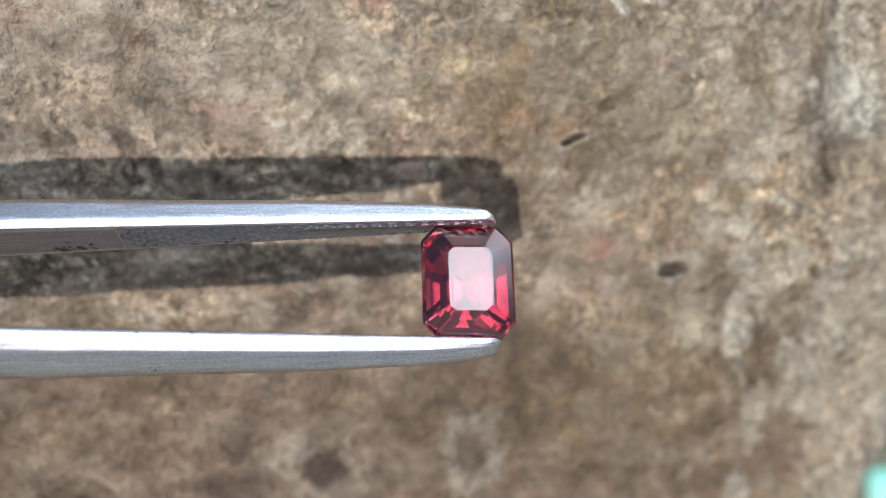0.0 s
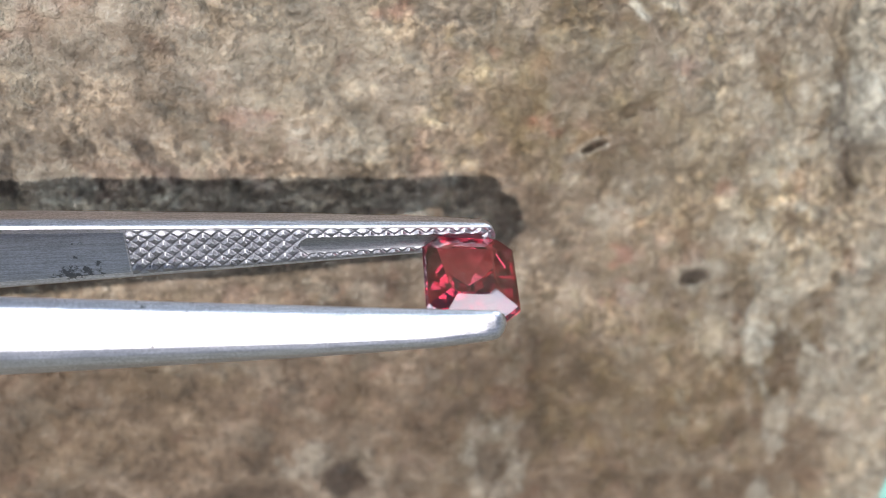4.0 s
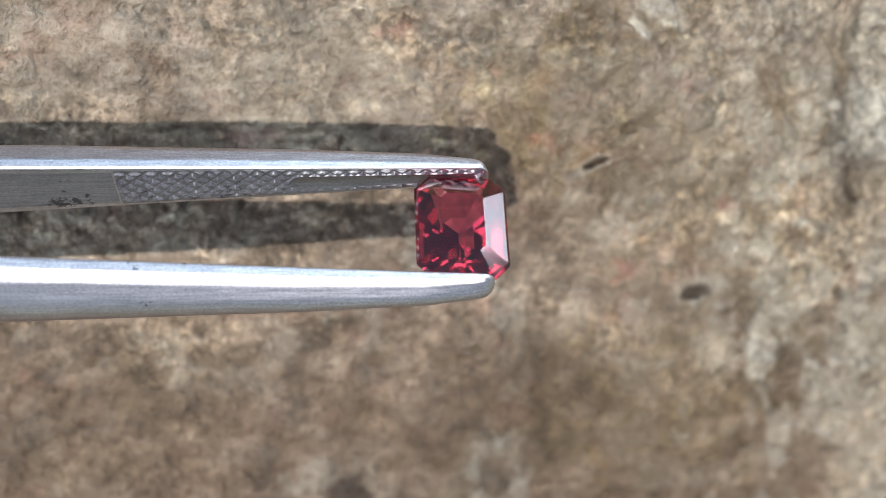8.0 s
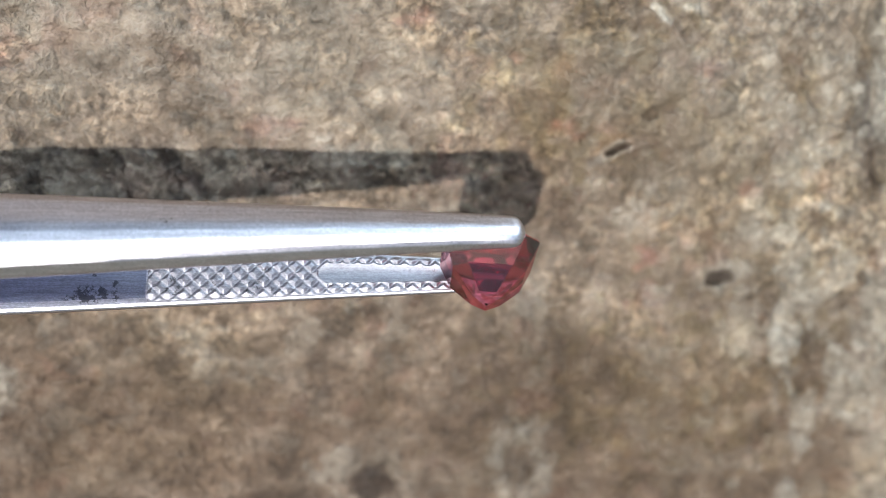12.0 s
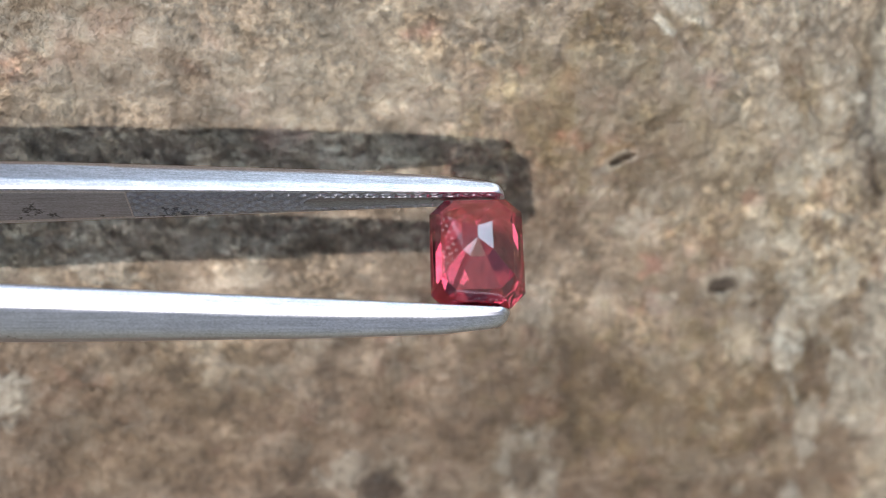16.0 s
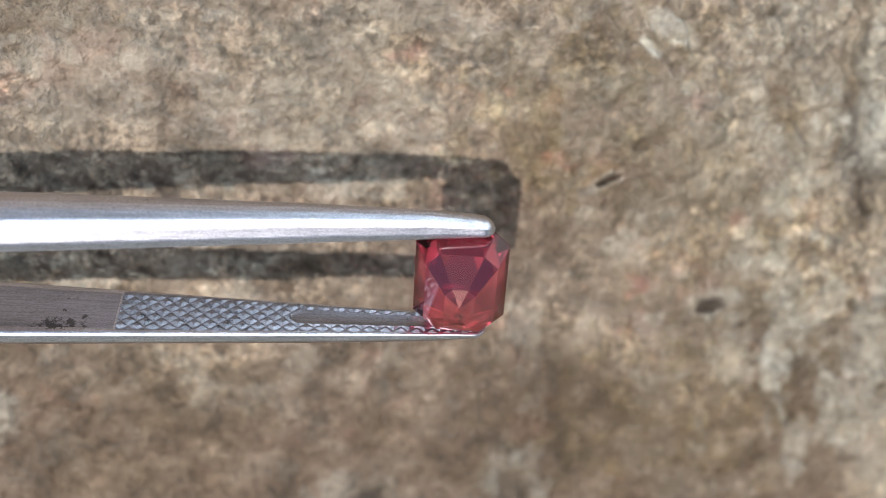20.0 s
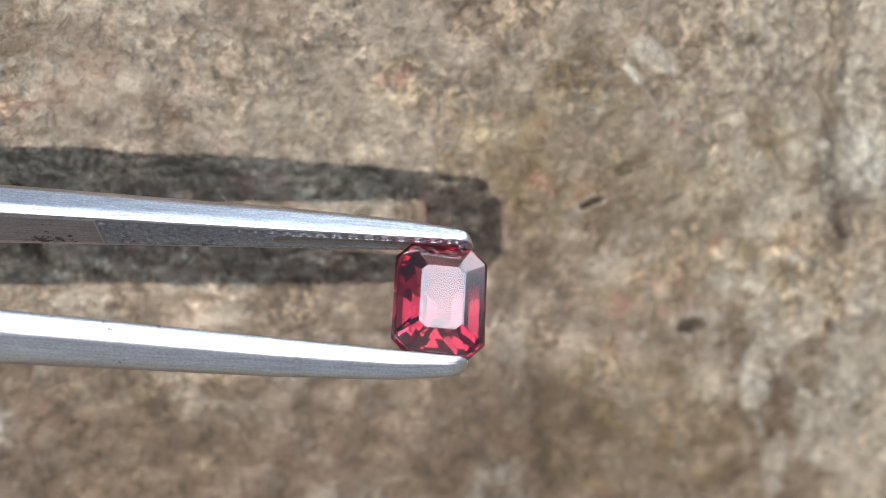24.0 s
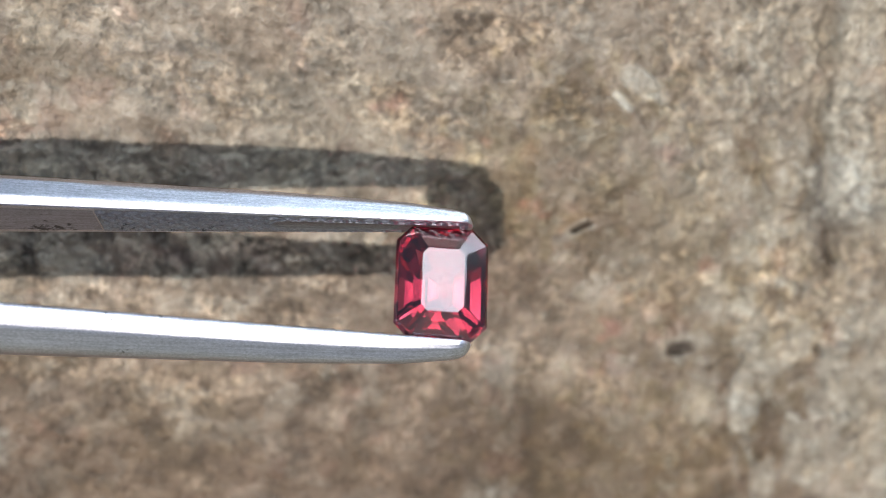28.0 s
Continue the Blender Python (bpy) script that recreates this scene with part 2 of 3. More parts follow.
def stone_material():
    m, nodes, links, bsdf = material("weathered_stone")
    vec = nodes.new("ShaderNodeTexCoord").outputs["Object"]

    def attr(name):
        a = nodes.new("ShaderNodeAttribute")
        a.attribute_name = name
        return a.outputs["Fac"]

    def drawn_out(sx, sy):
        n = nodes.new("ShaderNodeMapping")
        n.inputs["Scale"].default_value = (sx, sy, 1)
        links.new(vec, n.inputs["Vector"])
        return n.outputs[0]

    # beds run along x on the brown part, runs of lichen along y on the grey part
    where = nodes.new("ShaderNodeSeparateXYZ")
    links.new(vec, where.inputs[0])
    turn = nodes.new("ShaderNodeMapRange")
    turn.interpolation_type = "SMOOTHSTEP"
    turn.inputs["From Min"].default_value = 0.006
    turn.inputs["From Max"].default_value = 0.020
    links.new(where.outputs["X"], turn.inputs["Value"])
    along, across = drawn_out(0.88, 1.08), drawn_out(1.06, 0.84)

    def blended(scale, detail, rough, bend):
        return mix_node(nodes, links, turn.outputs[0], noise_node(nodes, links, along, scale, detail, rough, bend), noise_node(nodes, links, across, scale, detail, rough, bend))

    broad = noise_node(nodes, links, vec, 130, 5, 0.6, 0.3)
    mid = blended(330, 7, 0.60, 0.0)
    small = blended(1250, 5, 0.62, 0.0)
    fine = noise_node(nodes, links, vec, 3600, 3, 0.6)
    col = ramp_node(nodes, links, mid, [(0.31, (0.132, 0.100, 0.076)), (0.43, (0.204, 0.157, 0.122)), (0.55, (0.264, 0.206, 0.163)), (0.70, (0.424, 0.347, 0.284))])
    patches = ramp_node(nodes, links, broad, [(0.33, (0.74, 0.71, 0.67)), (0.5, (1.0, 1.0, 0.98)), (0.67, (1.26, 1.25, 1.22))])
    col = mix_node(nodes, links, 1.0, col, patches, "MULTIPLY")
    # mineral grains of a millimetre, each with a tone of its own
    bent = nodes.new("ShaderNodeVectorMath")
    bent.operation = "MULTIPLY_ADD"
    links.new(mix_node(nodes, links, 0.5, small, fine), bent.inputs[0])
    bent.inputs[1].default_value = (0.0006, 0.0006, 0.0006)
    links.new(vec, bent.inputs[2])
    grains = nodes.new("ShaderNodeTexVoronoi")
    grains.feature = "SMOOTH_F1"
    grains.inputs["Scale"].default_value = 1000
    grains.inputs["Smoothness"].default_value = 0.15
    links.new(bent.outputs[0], grains.inputs["Vector"])
    tone = nodes.new("ShaderNodeSeparateColor")
    links.new(grains.outputs["Color"], tone.inputs[0])
    # some stretches are worn smooth, others are all grit
    gritty = ramp_node(nodes, links, noise_node(nodes, links, vec, 210, 4, 0.6), [(0.42, (0.12, 0.12, 0.12)), (0.60, (1.0, 1.0, 1.0))])
    gritty = math_node(nodes, links, "MULTIPLY", gritty, math_node(nodes, links, "SUBTRACT", 1.0, math_node(nodes, links, "MULTIPLY", attr("brown_shade"), 0.65)))
    tones = ramp_node(nodes, links, tone.outputs[0], [(0.12, (0.68, 0.66, 0.64)), (0.5, (1.0, 1.0, 0.99)), (0.88, (1.34, 1.32, 1.28))])
    col = mix_node(nodes, links, math_node(nodes, links, "MULTIPLY", gritty, 0.9), col, tones, "MULTIPLY")
    flecks = ramp_node(nodes, links, small, [(0.34, (0.60, 0.58, 0.56)), (0.5, (1.0, 1.0, 1.0)), (0.64, (1.38, 1.37, 1.34))])
    col = mix_node(nodes, links, math_node(nodes, links, "MULTIPLY", gritty, 0.9), col, flecks, "MULTIPLY")
    specks = nodes.new("ShaderNodeTexVoronoi")
    specks.inputs["Scale"].default_value = 2300
    links.new(bent.outputs[0], specks.inputs["Vector"])
    speck = nodes.new("ShaderNodeSeparateColor")
    links.new(specks.outputs["Color"], speck.inputs[0])
    col = mix_node(nodes, links, gritty, col, ramp_node(nodes, links, speck.outputs[1], [(0.10, (0.70, 0.68, 0.66)), (0.5, (1.0, 1.0, 0.99)), (0.92, (1.40, 1.38, 1.34))]), "MULTIPLY")
    grain = ramp_node(nodes, links, fine, [(0.34, (0.72, 0.71, 0.70)), (0.5, (1.0, 1.0, 1.0)), (0.66, (1.24, 1.23, 1.22))])
    col = mix_node(nodes, links, 0.5, col, grain, "MULTIPLY")
    for name, tint in (("moss", (0.83, 0.82, 0.66)), ("pink", (1.38, 0.85, 0.90)), ("grey", (1.08, 1.11, 1.08)), ("brown_shade", (0.62, 0.555, 0.51)), ("pale", (0.48, 0.45, 0.39)), ("dark", (0.10, 0.095, 0.13))):
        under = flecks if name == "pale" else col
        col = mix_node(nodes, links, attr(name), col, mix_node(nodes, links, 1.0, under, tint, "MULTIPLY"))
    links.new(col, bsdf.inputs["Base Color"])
    bsdf.inputs["Roughness"].default_value = 0.85
    bump = nodes.new("ShaderNodeBump")
    bump.inputs["Strength"].default_value = 0.9
    bump.inputs["Distance"].default_value = 0.0003
    links.new(math_node(nodes, links, "ADD", math_node(nodes, links, "MULTIPLY", small, 2.2), math_node(nodes, links, "MULTIPLY", fine, 1.5)), bump.inputs["Height"])
    links.new(bump.outputs[0], bsdf.inputs["Normal"])
    return m


def steel_material(name, base, rough, streak, specks=0.0):
    """Brushed metal: fine scratches along x in colour, gloss and relief."""
    m, nodes, links, bsdf = material(name)
    nodes.remove(bsdf)
    vec = nodes.new("ShaderNodeTexCoord").outputs["Object"]

    def scratches(stretch, scale):
        mapping = nodes.new("ShaderNodeMapping")
        mapping.inputs["Scale"].default_value = (stretch, 1.0, 1.0)
        links.new(vec, mapping.inputs["Vector"])
        return noise_node(nodes, links, mapping.outputs[0], scale, 4, 0.7)

    lines, grit = scratches(0.025, 9500), scratches(0.45, 12000)
    blot = noise_node(nodes, links, vec, 380, 4, 0.6)
    both = math_node(nodes, links, "ADD", math_node(nodes, links, "MULTIPLY", lines, 0.45), math_node(nodes, links, "MULTIPLY", grit, 0.55))
    col = ramp_node(nodes, links, both, [(0.41, tuple(c * 0.72 for c in base)), (0.5, tuple(c * 0.92 for c in base)), (0.58, tuple(min(1.0, c * 1.14) for c in base))])
    col = mix_node(nodes, links, 1.0, col, ramp_node(nodes, links, blot, [(0.3, (0.9, 0.9, 0.9)), (0.7, (1.03, 1.03, 1.03))]), "MULTIPLY")
    if specks:
        patch = noise_node(nodes, links, vec, 260, 2, 0.5)
        dots = noise_node(nodes, links, vec, 1900, 5, 0.7)
        mask = ramp_node(nodes, links, math_node(nodes, links, "ADD", math_node(nodes, links, "MULTIPLY", patch, 0.55), math_node(nodes, links, "MULTIPLY", dots, 0.55)), [(specks, (0, 0, 0)), (specks + 0.04, (0.8, 0.8, 0.8))])
        col = mix_node(nodes, links, mask, col, (0.07, 0.07, 0.08))
    metal = nodes.new("ShaderNodeBsdfAnisotropic")
    metal.distribution = "BECKMANN"
    links.new(col, metal.inputs["Color"])
    r = math_node(nodes, links, "ADD", math_node(nodes, links, "MULTIPLY", lines, 0.10), rough - 0.05)
    links.new(r, metal.inputs["Roughness"])
    bump = nodes.new("ShaderNodeBump")
    bump.inputs["Strength"].default_value = streak
    bump.inputs["Distance"].default_value = 0.00005
    links.new(both, bump.inputs["Height"])
    links.new(bump.outputs[0], metal.inputs["Normal"])
    links.new(metal.outputs[0], nodes["Material Output"].inputs["Surface"])
    return m


def gem_material():
    m, nodes, links, bsdf = material("red_gem")
    nodes.remove(bsdf)
    glass = nodes.new("ShaderNodeBsdfGlass")
    glass.inputs["Color"].default_value = (1.0, 0.43, 0.52, 1)
    glass.inputs["Roughness"].default_value = 0.0
    glass.inputs["IOR"].default_value = 1.78
    gloss = nodes.new("ShaderNodeBsdfGlossy")
    gloss.inputs["Roughness"].default_value = 0.02
    mix = nodes.new("ShaderNodeMixShader")
    mix.inputs[0].default_value = 0.10
    links.new(glass.outputs[0], mix.inputs[1])
    links.new(gloss.outputs[0], mix.inputs[2])
    links.new(mix.outputs[0], nodes["Material Output"].inputs["Surface"])
    return m


def soil_material():
    m, nodes, links, bsdf = material("soil")
    vec = nodes.new("ShaderNodeTexCoord").outputs["Object"]
    a = noise_node(nodes, links, vec, 35, 8, 0.7)
    links.new(ramp_node(nodes, links, a, [(0.3, (0.05, 0.05, 0.035)), (0.5, (0.13, 0.13, 0.10)), (0.7, (0.26, 0.25, 0.21))]), bsdf.inputs["Base Color"])
    bsdf.inputs["Roughness"].default_value = 0.95
    bump = nodes.new("ShaderNodeBump")
    bump.inputs["Distance"].default_value = 0.004
    links.new(a, bump.inputs["Height"])
    links.new(bump.outputs[0], bsdf.inputs["Normal"])
    return m


STONE = stone_material()
STEEL = steel_material("brushed_steel", (0.76, 0.745, 0.83), 0.45, 0.35, 0.70)
GRIP = steel_material("knurled_steel", (0.41, 0.41, 0.47), 0.52, 0.3, 0.65)
PLAIN = steel_material("speckled_steel", (0.49, 0.51, 0.64), 0.42, 0.15, 0.632)
GEM = gem_material()
SOIL = soil_material()


# ---- mesh helpers ----
def mesh_object(name, verts, faces, mat, parent=None, label="", smooth=False):
    me = bpy.data.meshes.new(name)
    me.from_pydata([tuple(v) for v in verts], [], faces)
    me.materials.append(mat)
    if smooth:
        me.polygons.foreach_set("use_smooth", [True] * len(me.polygons))
    me.update()
    ob = new(name, me)
    if parent is not None:
        ob.parent = parent
    if label:
        ob["label"] = label
    return ob


def grid_faces(n, m):
    """Quads of a grid of n rows with m vertices each."""
    i = np.arange(n - 1)[:, None] * m + np.arange(m - 1)[None]
    return np.stack([i, i + 1, i + m + 1, i + m], -1).reshape(-1, 4)


# ---- the rock ----
def stretched(lo, hi, pitch, reach, growth):
    """Even steps from lo to hi, then wider and wider ones out to reach on both sides."""
    inner = np.arange(lo, hi + pitch / 2, pitch)
    out, s = [], pitch
    while sum(out) < reach:
        s *= growth
        out.append(s)
    ends = np.cumsum(out)
    return np.concatenate([(inner[0] - ends)[::-1], inner, inner[-1] + ends])


def spot(x, y, cx, cy, rx, ry, turn, wobble=0.25, seed=1, soft=0.4):
    """1 inside an uneven oval, 0 outside."""
    c, s = math.cos(radians(turn)), math.sin(radians(turn))
    u, v = ((x - cx) * c + (y - cy) * s) / rx, (-(x - cx) * s + (y - cy) * c) / ry
    r = np.sqrt(u * u + v * v) + wobble * layered(x, y, 0.9, seed, 2)
    return 1 - step(1 - soft, 1 + soft, r)


def build_rock():
    gx = stretched(-42, 36, 0.14, 420, 1.10)
    gy = stretched(-30, 34, 0.14, 420, 1.10)
    x, y = np.meshgrid(gx, gy)
    base = -0.2 * x + 0.5 * y
    relief = 0.75 * layered(x, y, 14, 3, 2) + 0.42 * layered(x, y, 4.2, 11, 3)
    rough = 1 - np.abs(layered(x + 0.5 * lattice(x / 2, y / 2, 71), y, 2.2, 23, 4, 0.6))
    relief += 0.16 * rough + 0.14 * layered(x, y, 0.7, 31, 2, 0.75)
    # knobs on the grey side, flakes that lie along the beds on the brown side
    knobby = step(6, 20, x + 3 * layered(x, y, 6, 181, 3))
    relief += (0.35 + 0.55 * knobby) * lumps(x, y, 2.0, 183) + (0.34 + 0.10 * knobby) * lumps(x, y, 0.95, 187) + 0.09 * lumps(x, y, 0.5, 189)
    flakes = lumps(x * 0.6, y * 1.25, 1.7, 191)
    relief += 0.45 * (1 - knobby) * step(-6, 6, y) * flakes * step(-0.4, 0.5, layered(x, y, 5, 195, 3))
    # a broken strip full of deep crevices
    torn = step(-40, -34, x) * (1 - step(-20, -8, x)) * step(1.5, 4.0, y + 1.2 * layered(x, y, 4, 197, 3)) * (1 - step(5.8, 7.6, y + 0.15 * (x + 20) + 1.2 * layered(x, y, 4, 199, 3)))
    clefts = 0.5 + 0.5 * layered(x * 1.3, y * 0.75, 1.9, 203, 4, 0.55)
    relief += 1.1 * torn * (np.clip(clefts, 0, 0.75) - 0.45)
    moss = step(0.15, 0.9, layered(x, y, 7, 41, 4, 0.6)) * 0.28
    for cx, cy, rx, ry, turn, amount in MOSSY:
        moss = np.maximum(moss, amount * spot(x, y, cx, cy, rx, ry, turn, 0.6, 9, 0.6) * (0.75 + 0.5 * lattice(x / 1.3, y / 1.3, 45)))
    pink = step(0.55, 1.1, layered(x, y, 2.6, 51, 3)) * 0.16
    pale = step(0.40, 0.80, layered(x * 0.8, y, 2.6, 61, 4, 0.62)) * 0.24
    dark = step(0.55, 1.4, layered(x, y * 1.4, 2.4, 81, 4, 0.65)) * 0.35
    # darker and browner towards low y, fading out at the right
    brown_shade = step(-1.0, 1.0, -(y + 5 + 3.0 * layered(x, y, 9, 101, 4)) / 5) * step(-1, 1, (30 - x + 2 * layered(x, y, 7, 103, 3)) / 3) * 0.95
    pale = np.maximum(pale, 0.22 * step(0, 13, y) * step(-0.9, 0.9, layered(x, y, 4, 131, 4, 0.6)))
    for cx, cy, rx, ry, turn, amount in BROWN_SHADE:
        brown_shade = np.maximum(brown_shade, amount * spot(x, y, cx, cy, rx, ry, turn, 0.6, 10, 0.6))
    warp_x, warp_y = x + 1.2 * layered(x, y, 5, 111, 3), y + 1.2 * layered(x, y, 5, 115, 3)
    # cracks and wrinkles: sunk lines, also coloured darker in place of overhang shade
    crack = 1 - step(0.0, 0.07, np.abs(layered(warp_x * 0.8, warp_y * 1.2, 5.5, 121, 3, 0.5)))
    crack = crack * step(0.0, 0.6, layered(x, y, 6, 125, 2))
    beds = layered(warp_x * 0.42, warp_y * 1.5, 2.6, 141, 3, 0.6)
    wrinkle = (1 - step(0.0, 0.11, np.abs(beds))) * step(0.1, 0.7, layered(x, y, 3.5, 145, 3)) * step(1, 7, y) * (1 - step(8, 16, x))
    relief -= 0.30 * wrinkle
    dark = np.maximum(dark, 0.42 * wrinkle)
    grey = step(9, 24, x + 4 * layered(x, y, 8, 151, 3)) * (0.7 + 0.4 * lattice(x / 2.2, y / 4.0, 155))
    relief -= 0.2 * crack
    dark = np.maximum(dark, 0.2 * crack)
    # the crevices' shade is painted in: lowest parts of the clefts coloured dark
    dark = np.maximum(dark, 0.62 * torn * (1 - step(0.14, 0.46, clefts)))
    pale = pale * (1 - 0.75 * np.clip(brown_shade, 0, 1))
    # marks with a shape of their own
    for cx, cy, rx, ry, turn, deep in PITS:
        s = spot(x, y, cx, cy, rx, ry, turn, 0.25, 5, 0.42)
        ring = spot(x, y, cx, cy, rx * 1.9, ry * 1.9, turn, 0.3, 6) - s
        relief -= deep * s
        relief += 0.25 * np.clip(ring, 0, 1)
        # shade of the hollow put into the colour, stronger with depth
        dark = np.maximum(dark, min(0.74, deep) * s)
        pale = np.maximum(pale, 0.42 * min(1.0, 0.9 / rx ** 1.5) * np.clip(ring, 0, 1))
    for cx, cy, rx, ry, turn, amount in RUSTY:
        pink = np.maximum(pink, 0.75 * amount * spot(x, y, cx, cy, rx, ry, turn, 0.7, 7, 0.7))
    for cx, cy, rx, ry, turn, high in PALE:
        s = spot(x, y, cx, cy, rx, ry, turn, 0.5, 8)
        relief += high * s
        pale = np.maximum(pale, 1.5 * high * s * (1 - 0.4 * brown_shade))
    # a long shallow groove, tinted darker along its bed
    groove = spot(x, y, 11.6, 10.1, 2.4, 0.38, 20, 0.35, 14, 0.6)
    relief -= 0.6 * groove
    brown_shade = np.maximum(brown_shade, 0.8 * groove)
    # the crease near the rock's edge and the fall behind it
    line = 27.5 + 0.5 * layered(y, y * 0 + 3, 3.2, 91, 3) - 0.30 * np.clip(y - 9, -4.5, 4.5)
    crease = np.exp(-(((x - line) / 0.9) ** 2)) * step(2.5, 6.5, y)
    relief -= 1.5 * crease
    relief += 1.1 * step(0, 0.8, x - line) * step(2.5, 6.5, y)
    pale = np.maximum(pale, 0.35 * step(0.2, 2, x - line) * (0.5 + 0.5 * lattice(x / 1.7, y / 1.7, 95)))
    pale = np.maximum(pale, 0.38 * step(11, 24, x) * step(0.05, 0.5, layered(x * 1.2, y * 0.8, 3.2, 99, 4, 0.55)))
    # the crease's shade, painted as a brown band that fades to the left
    crease_shade = np.exp(-np.clip(line - x, 0, None) / 1.1) * (1 - step(0, 0.35, x - line)) * step(2.5, 6, y) * (1 - step(12, 15, y))
    brown_shade = np.maximum(brown_shade, 0.95 * crease_shade)
    dark = np.maximum(dark, 0.66 * crease_shade)
    ledge = step(0.1, 0.5, x - line) * (1 - step(2.6, 4.5, x - line)) * step(7, 9.5, y) * (1 - 0.55 * step(12, 14, y))
    pale = np.maximum(pale, ledge * (0.85 + 0.25 * lattice(x / 1.1, y / 1.6, 161)))
    # a chip with a bright broken face
    chip = spot(x, y, 11.45, 16.0, 1.0, 0.33, -40, 0.2, 12, 0.2)
    pale = np.maximum(pale, chip)
    pale = np.maximum(pale, 0.45 * spot(x, y, 13.0, 17.0, 1.9, 0.9, -30, 0.2, 12, 0.25))
    relief += 0.7 * spot(x, y, 12.4, 16.9, 2.0, 1.0, -38, 0.2, 12, 0.25)
    dark = np.maximum(dark * (1 - chip), 0.5 * spot(x, y, 12.6, 15.1, 1.3, 0.22, -42, 0.2, 13, 0.3))
    rim = 34.9 + 0.7 * layered(y, y * 0 + 9, 11, 97, 3) - 4.2 * np.exp(-(((y - 11.0) / 1.8) ** 2)) - 1.2 * (1 - step(-20, -16, y))
    over = np.clip(x - rim, 0, None)
    fall = 0.25 * over ** 2 + 1.0 * over
    # far from the middle the rock rounds down into the ground
    far = np.clip(np.hypot(x / 130, (y + 10) / 110) - 0.55, 0, None)
    z = base - 0.5 * np.clip(y - 30, 0, None) - 0.0035 * np.clip(y - 30, 0, None) ** 2 + relief - fall - 60 * far ** 2
    z = np.maximum(z, -260)
    verts = np.stack([x, y, z], -1).reshape(-1, 3) * 1.04 * MM
    me = bpy.data.meshes.new("boulder")
    faces = grid_faces(len(gy), len(gx))
    me.vertices.add(len(verts))
    me.vertices.foreach_set("co", verts.ravel())
    me.loops.add(faces.size)
    me.loops.foreach_set("vertex_index", faces.ravel())
    me.polygons.add(len(faces))
    me.polygons.foreach_set("loop_start", np.arange(0, faces.size, 4))
    me.polygons.foreach_set("use_smooth", np.ones(len(faces), bool))
    for name, values in (("moss", moss), ("pink", pink), ("pale", pale), ("grey", grey), ("dark", dark), ("brown_shade", brown_shade)):
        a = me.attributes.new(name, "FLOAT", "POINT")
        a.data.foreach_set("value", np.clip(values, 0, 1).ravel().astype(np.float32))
    me.materials.append(STONE)
    me.update(calc_edges=True)
    me.validate()
    return tagged(new("boulder", me), "weathered grey-brown boulder with mossy stains and small pits", "rock")


# pits: middle x, y and half-axes in mm, turn, depth
MOSSY = [(6.5, 11.5, 8.5, 5.5, 10, 0.9), (13.0, -10.0, 11.5, 6.0, 5, 0.85), (17, 6, 9, 8, 0, 0.5), (-22, -8, 6, 4, 0, 0.35), (-30, 17, 5, 3, 0, 0.3)]
# dark brown ovals; (2.3, 4.6) is painted to deepen the tips' cast shadow
BROWN_SHADE = [(-31.0, -15.0, 6.0, 3.0, 10, 0.8), (2.3, 4.6, 3.4, 2.6, 0, 0.85), (5.0, 10.5, 7.5, 5.5, 0, 0.55), (12, 12, 5, 4, 0, 0.3), (-22, -13.5, 17, 4.0, 0, 0.75), (-33, -11, 3, 5, 0, 0.5), (4, -10, 9, 5, 0, 0.55)]
PITS = [(17.05, -1.43, 0.98, 0.55, 15, 0.95), (8.75, 7.41, 0.9, 0.24, 22, 0.8), (-8.7, -16.9, 1.6, 1.6, 20, 0.7), (2.3, -15.7, 1.2, 1.8, 10, 0.22), (-15.8, -17.8, 3.4, 1.0, 0, 0.35), (-27.0, -18.0, 2.6, 1.1, 0, 0.35)]
RUSTY = [(-30.0, 13.4, 1.5, 1.0, 0, 0.4), (18.5, 4.9, 0.6, 0.5, 0, 0.6), (5.5, 8.94, 0.8, 0.6, 0, 1.0), (14.88, 12.62, 0.7, 0.5, 0, 0.6), (11.51, -0.07, 0.9, 0.6, 0, 0.7), (11.5, -2.9, 1.0, 0.9, 0, 0.6), (-4.33, 15.48, 0.9, 0.45, 15, 0.6), (-14, 9.0, 1.6, 0.5, 10, 0.5), (2.0, 13.2, 0.5, 0.4, 0, 0.6)]
PALE = [(15.4, 12.3, 1.5, 2.4, 15, 0.17), (7.6, 5.4, 0.9, 0.5, 10, 0.14), (24.2, 3.5, 0.45, 0.5, 0, 0.4), (1.9, 15.4, 0.16, 0.8, 5, 0.25), (20.5, 9.5, 1.8, 2.6, 20, 0.16), (22.0, -6.2, 1.1, 1.9, 0, 0.5), (-11.0, -15.2, 2.2, 1.3, 15, 0.3), (27.5, 10.5, 1.6, 2.6, 0, 0.4), (-33.8, -8.4, 1.5, 1.9, 0, 0.5)]


# ---- tweezers ----
REACH = 122.0


# the section of an arm over its inner edge: one flank steep, the other nearly upright and rounded
SECTION_T = np.arange(11)
SECTION_Z = np.array([0.5, 0.475, 0.38, 0.10, 0.03, -0.08, -0.22, -0.375, -0.455, -0.5, -0.485])
SECTION_Y = np.array([0.10, 0.36, 0.58, 0.89, 0.95, 1.0, 0.985, 0.89, 0.73, 0.27, 0.10])


def arm_width(s):
    w = np.interp(s, [0, 28, 60, 85, 122], [1.85, 4.95, 8.2, 8.6, 6.0])
    return w * np.sqrt(np.clip(1 - (1 - np.clip(s / 0.75, 0, 1)) ** 2, 0.02, 1))


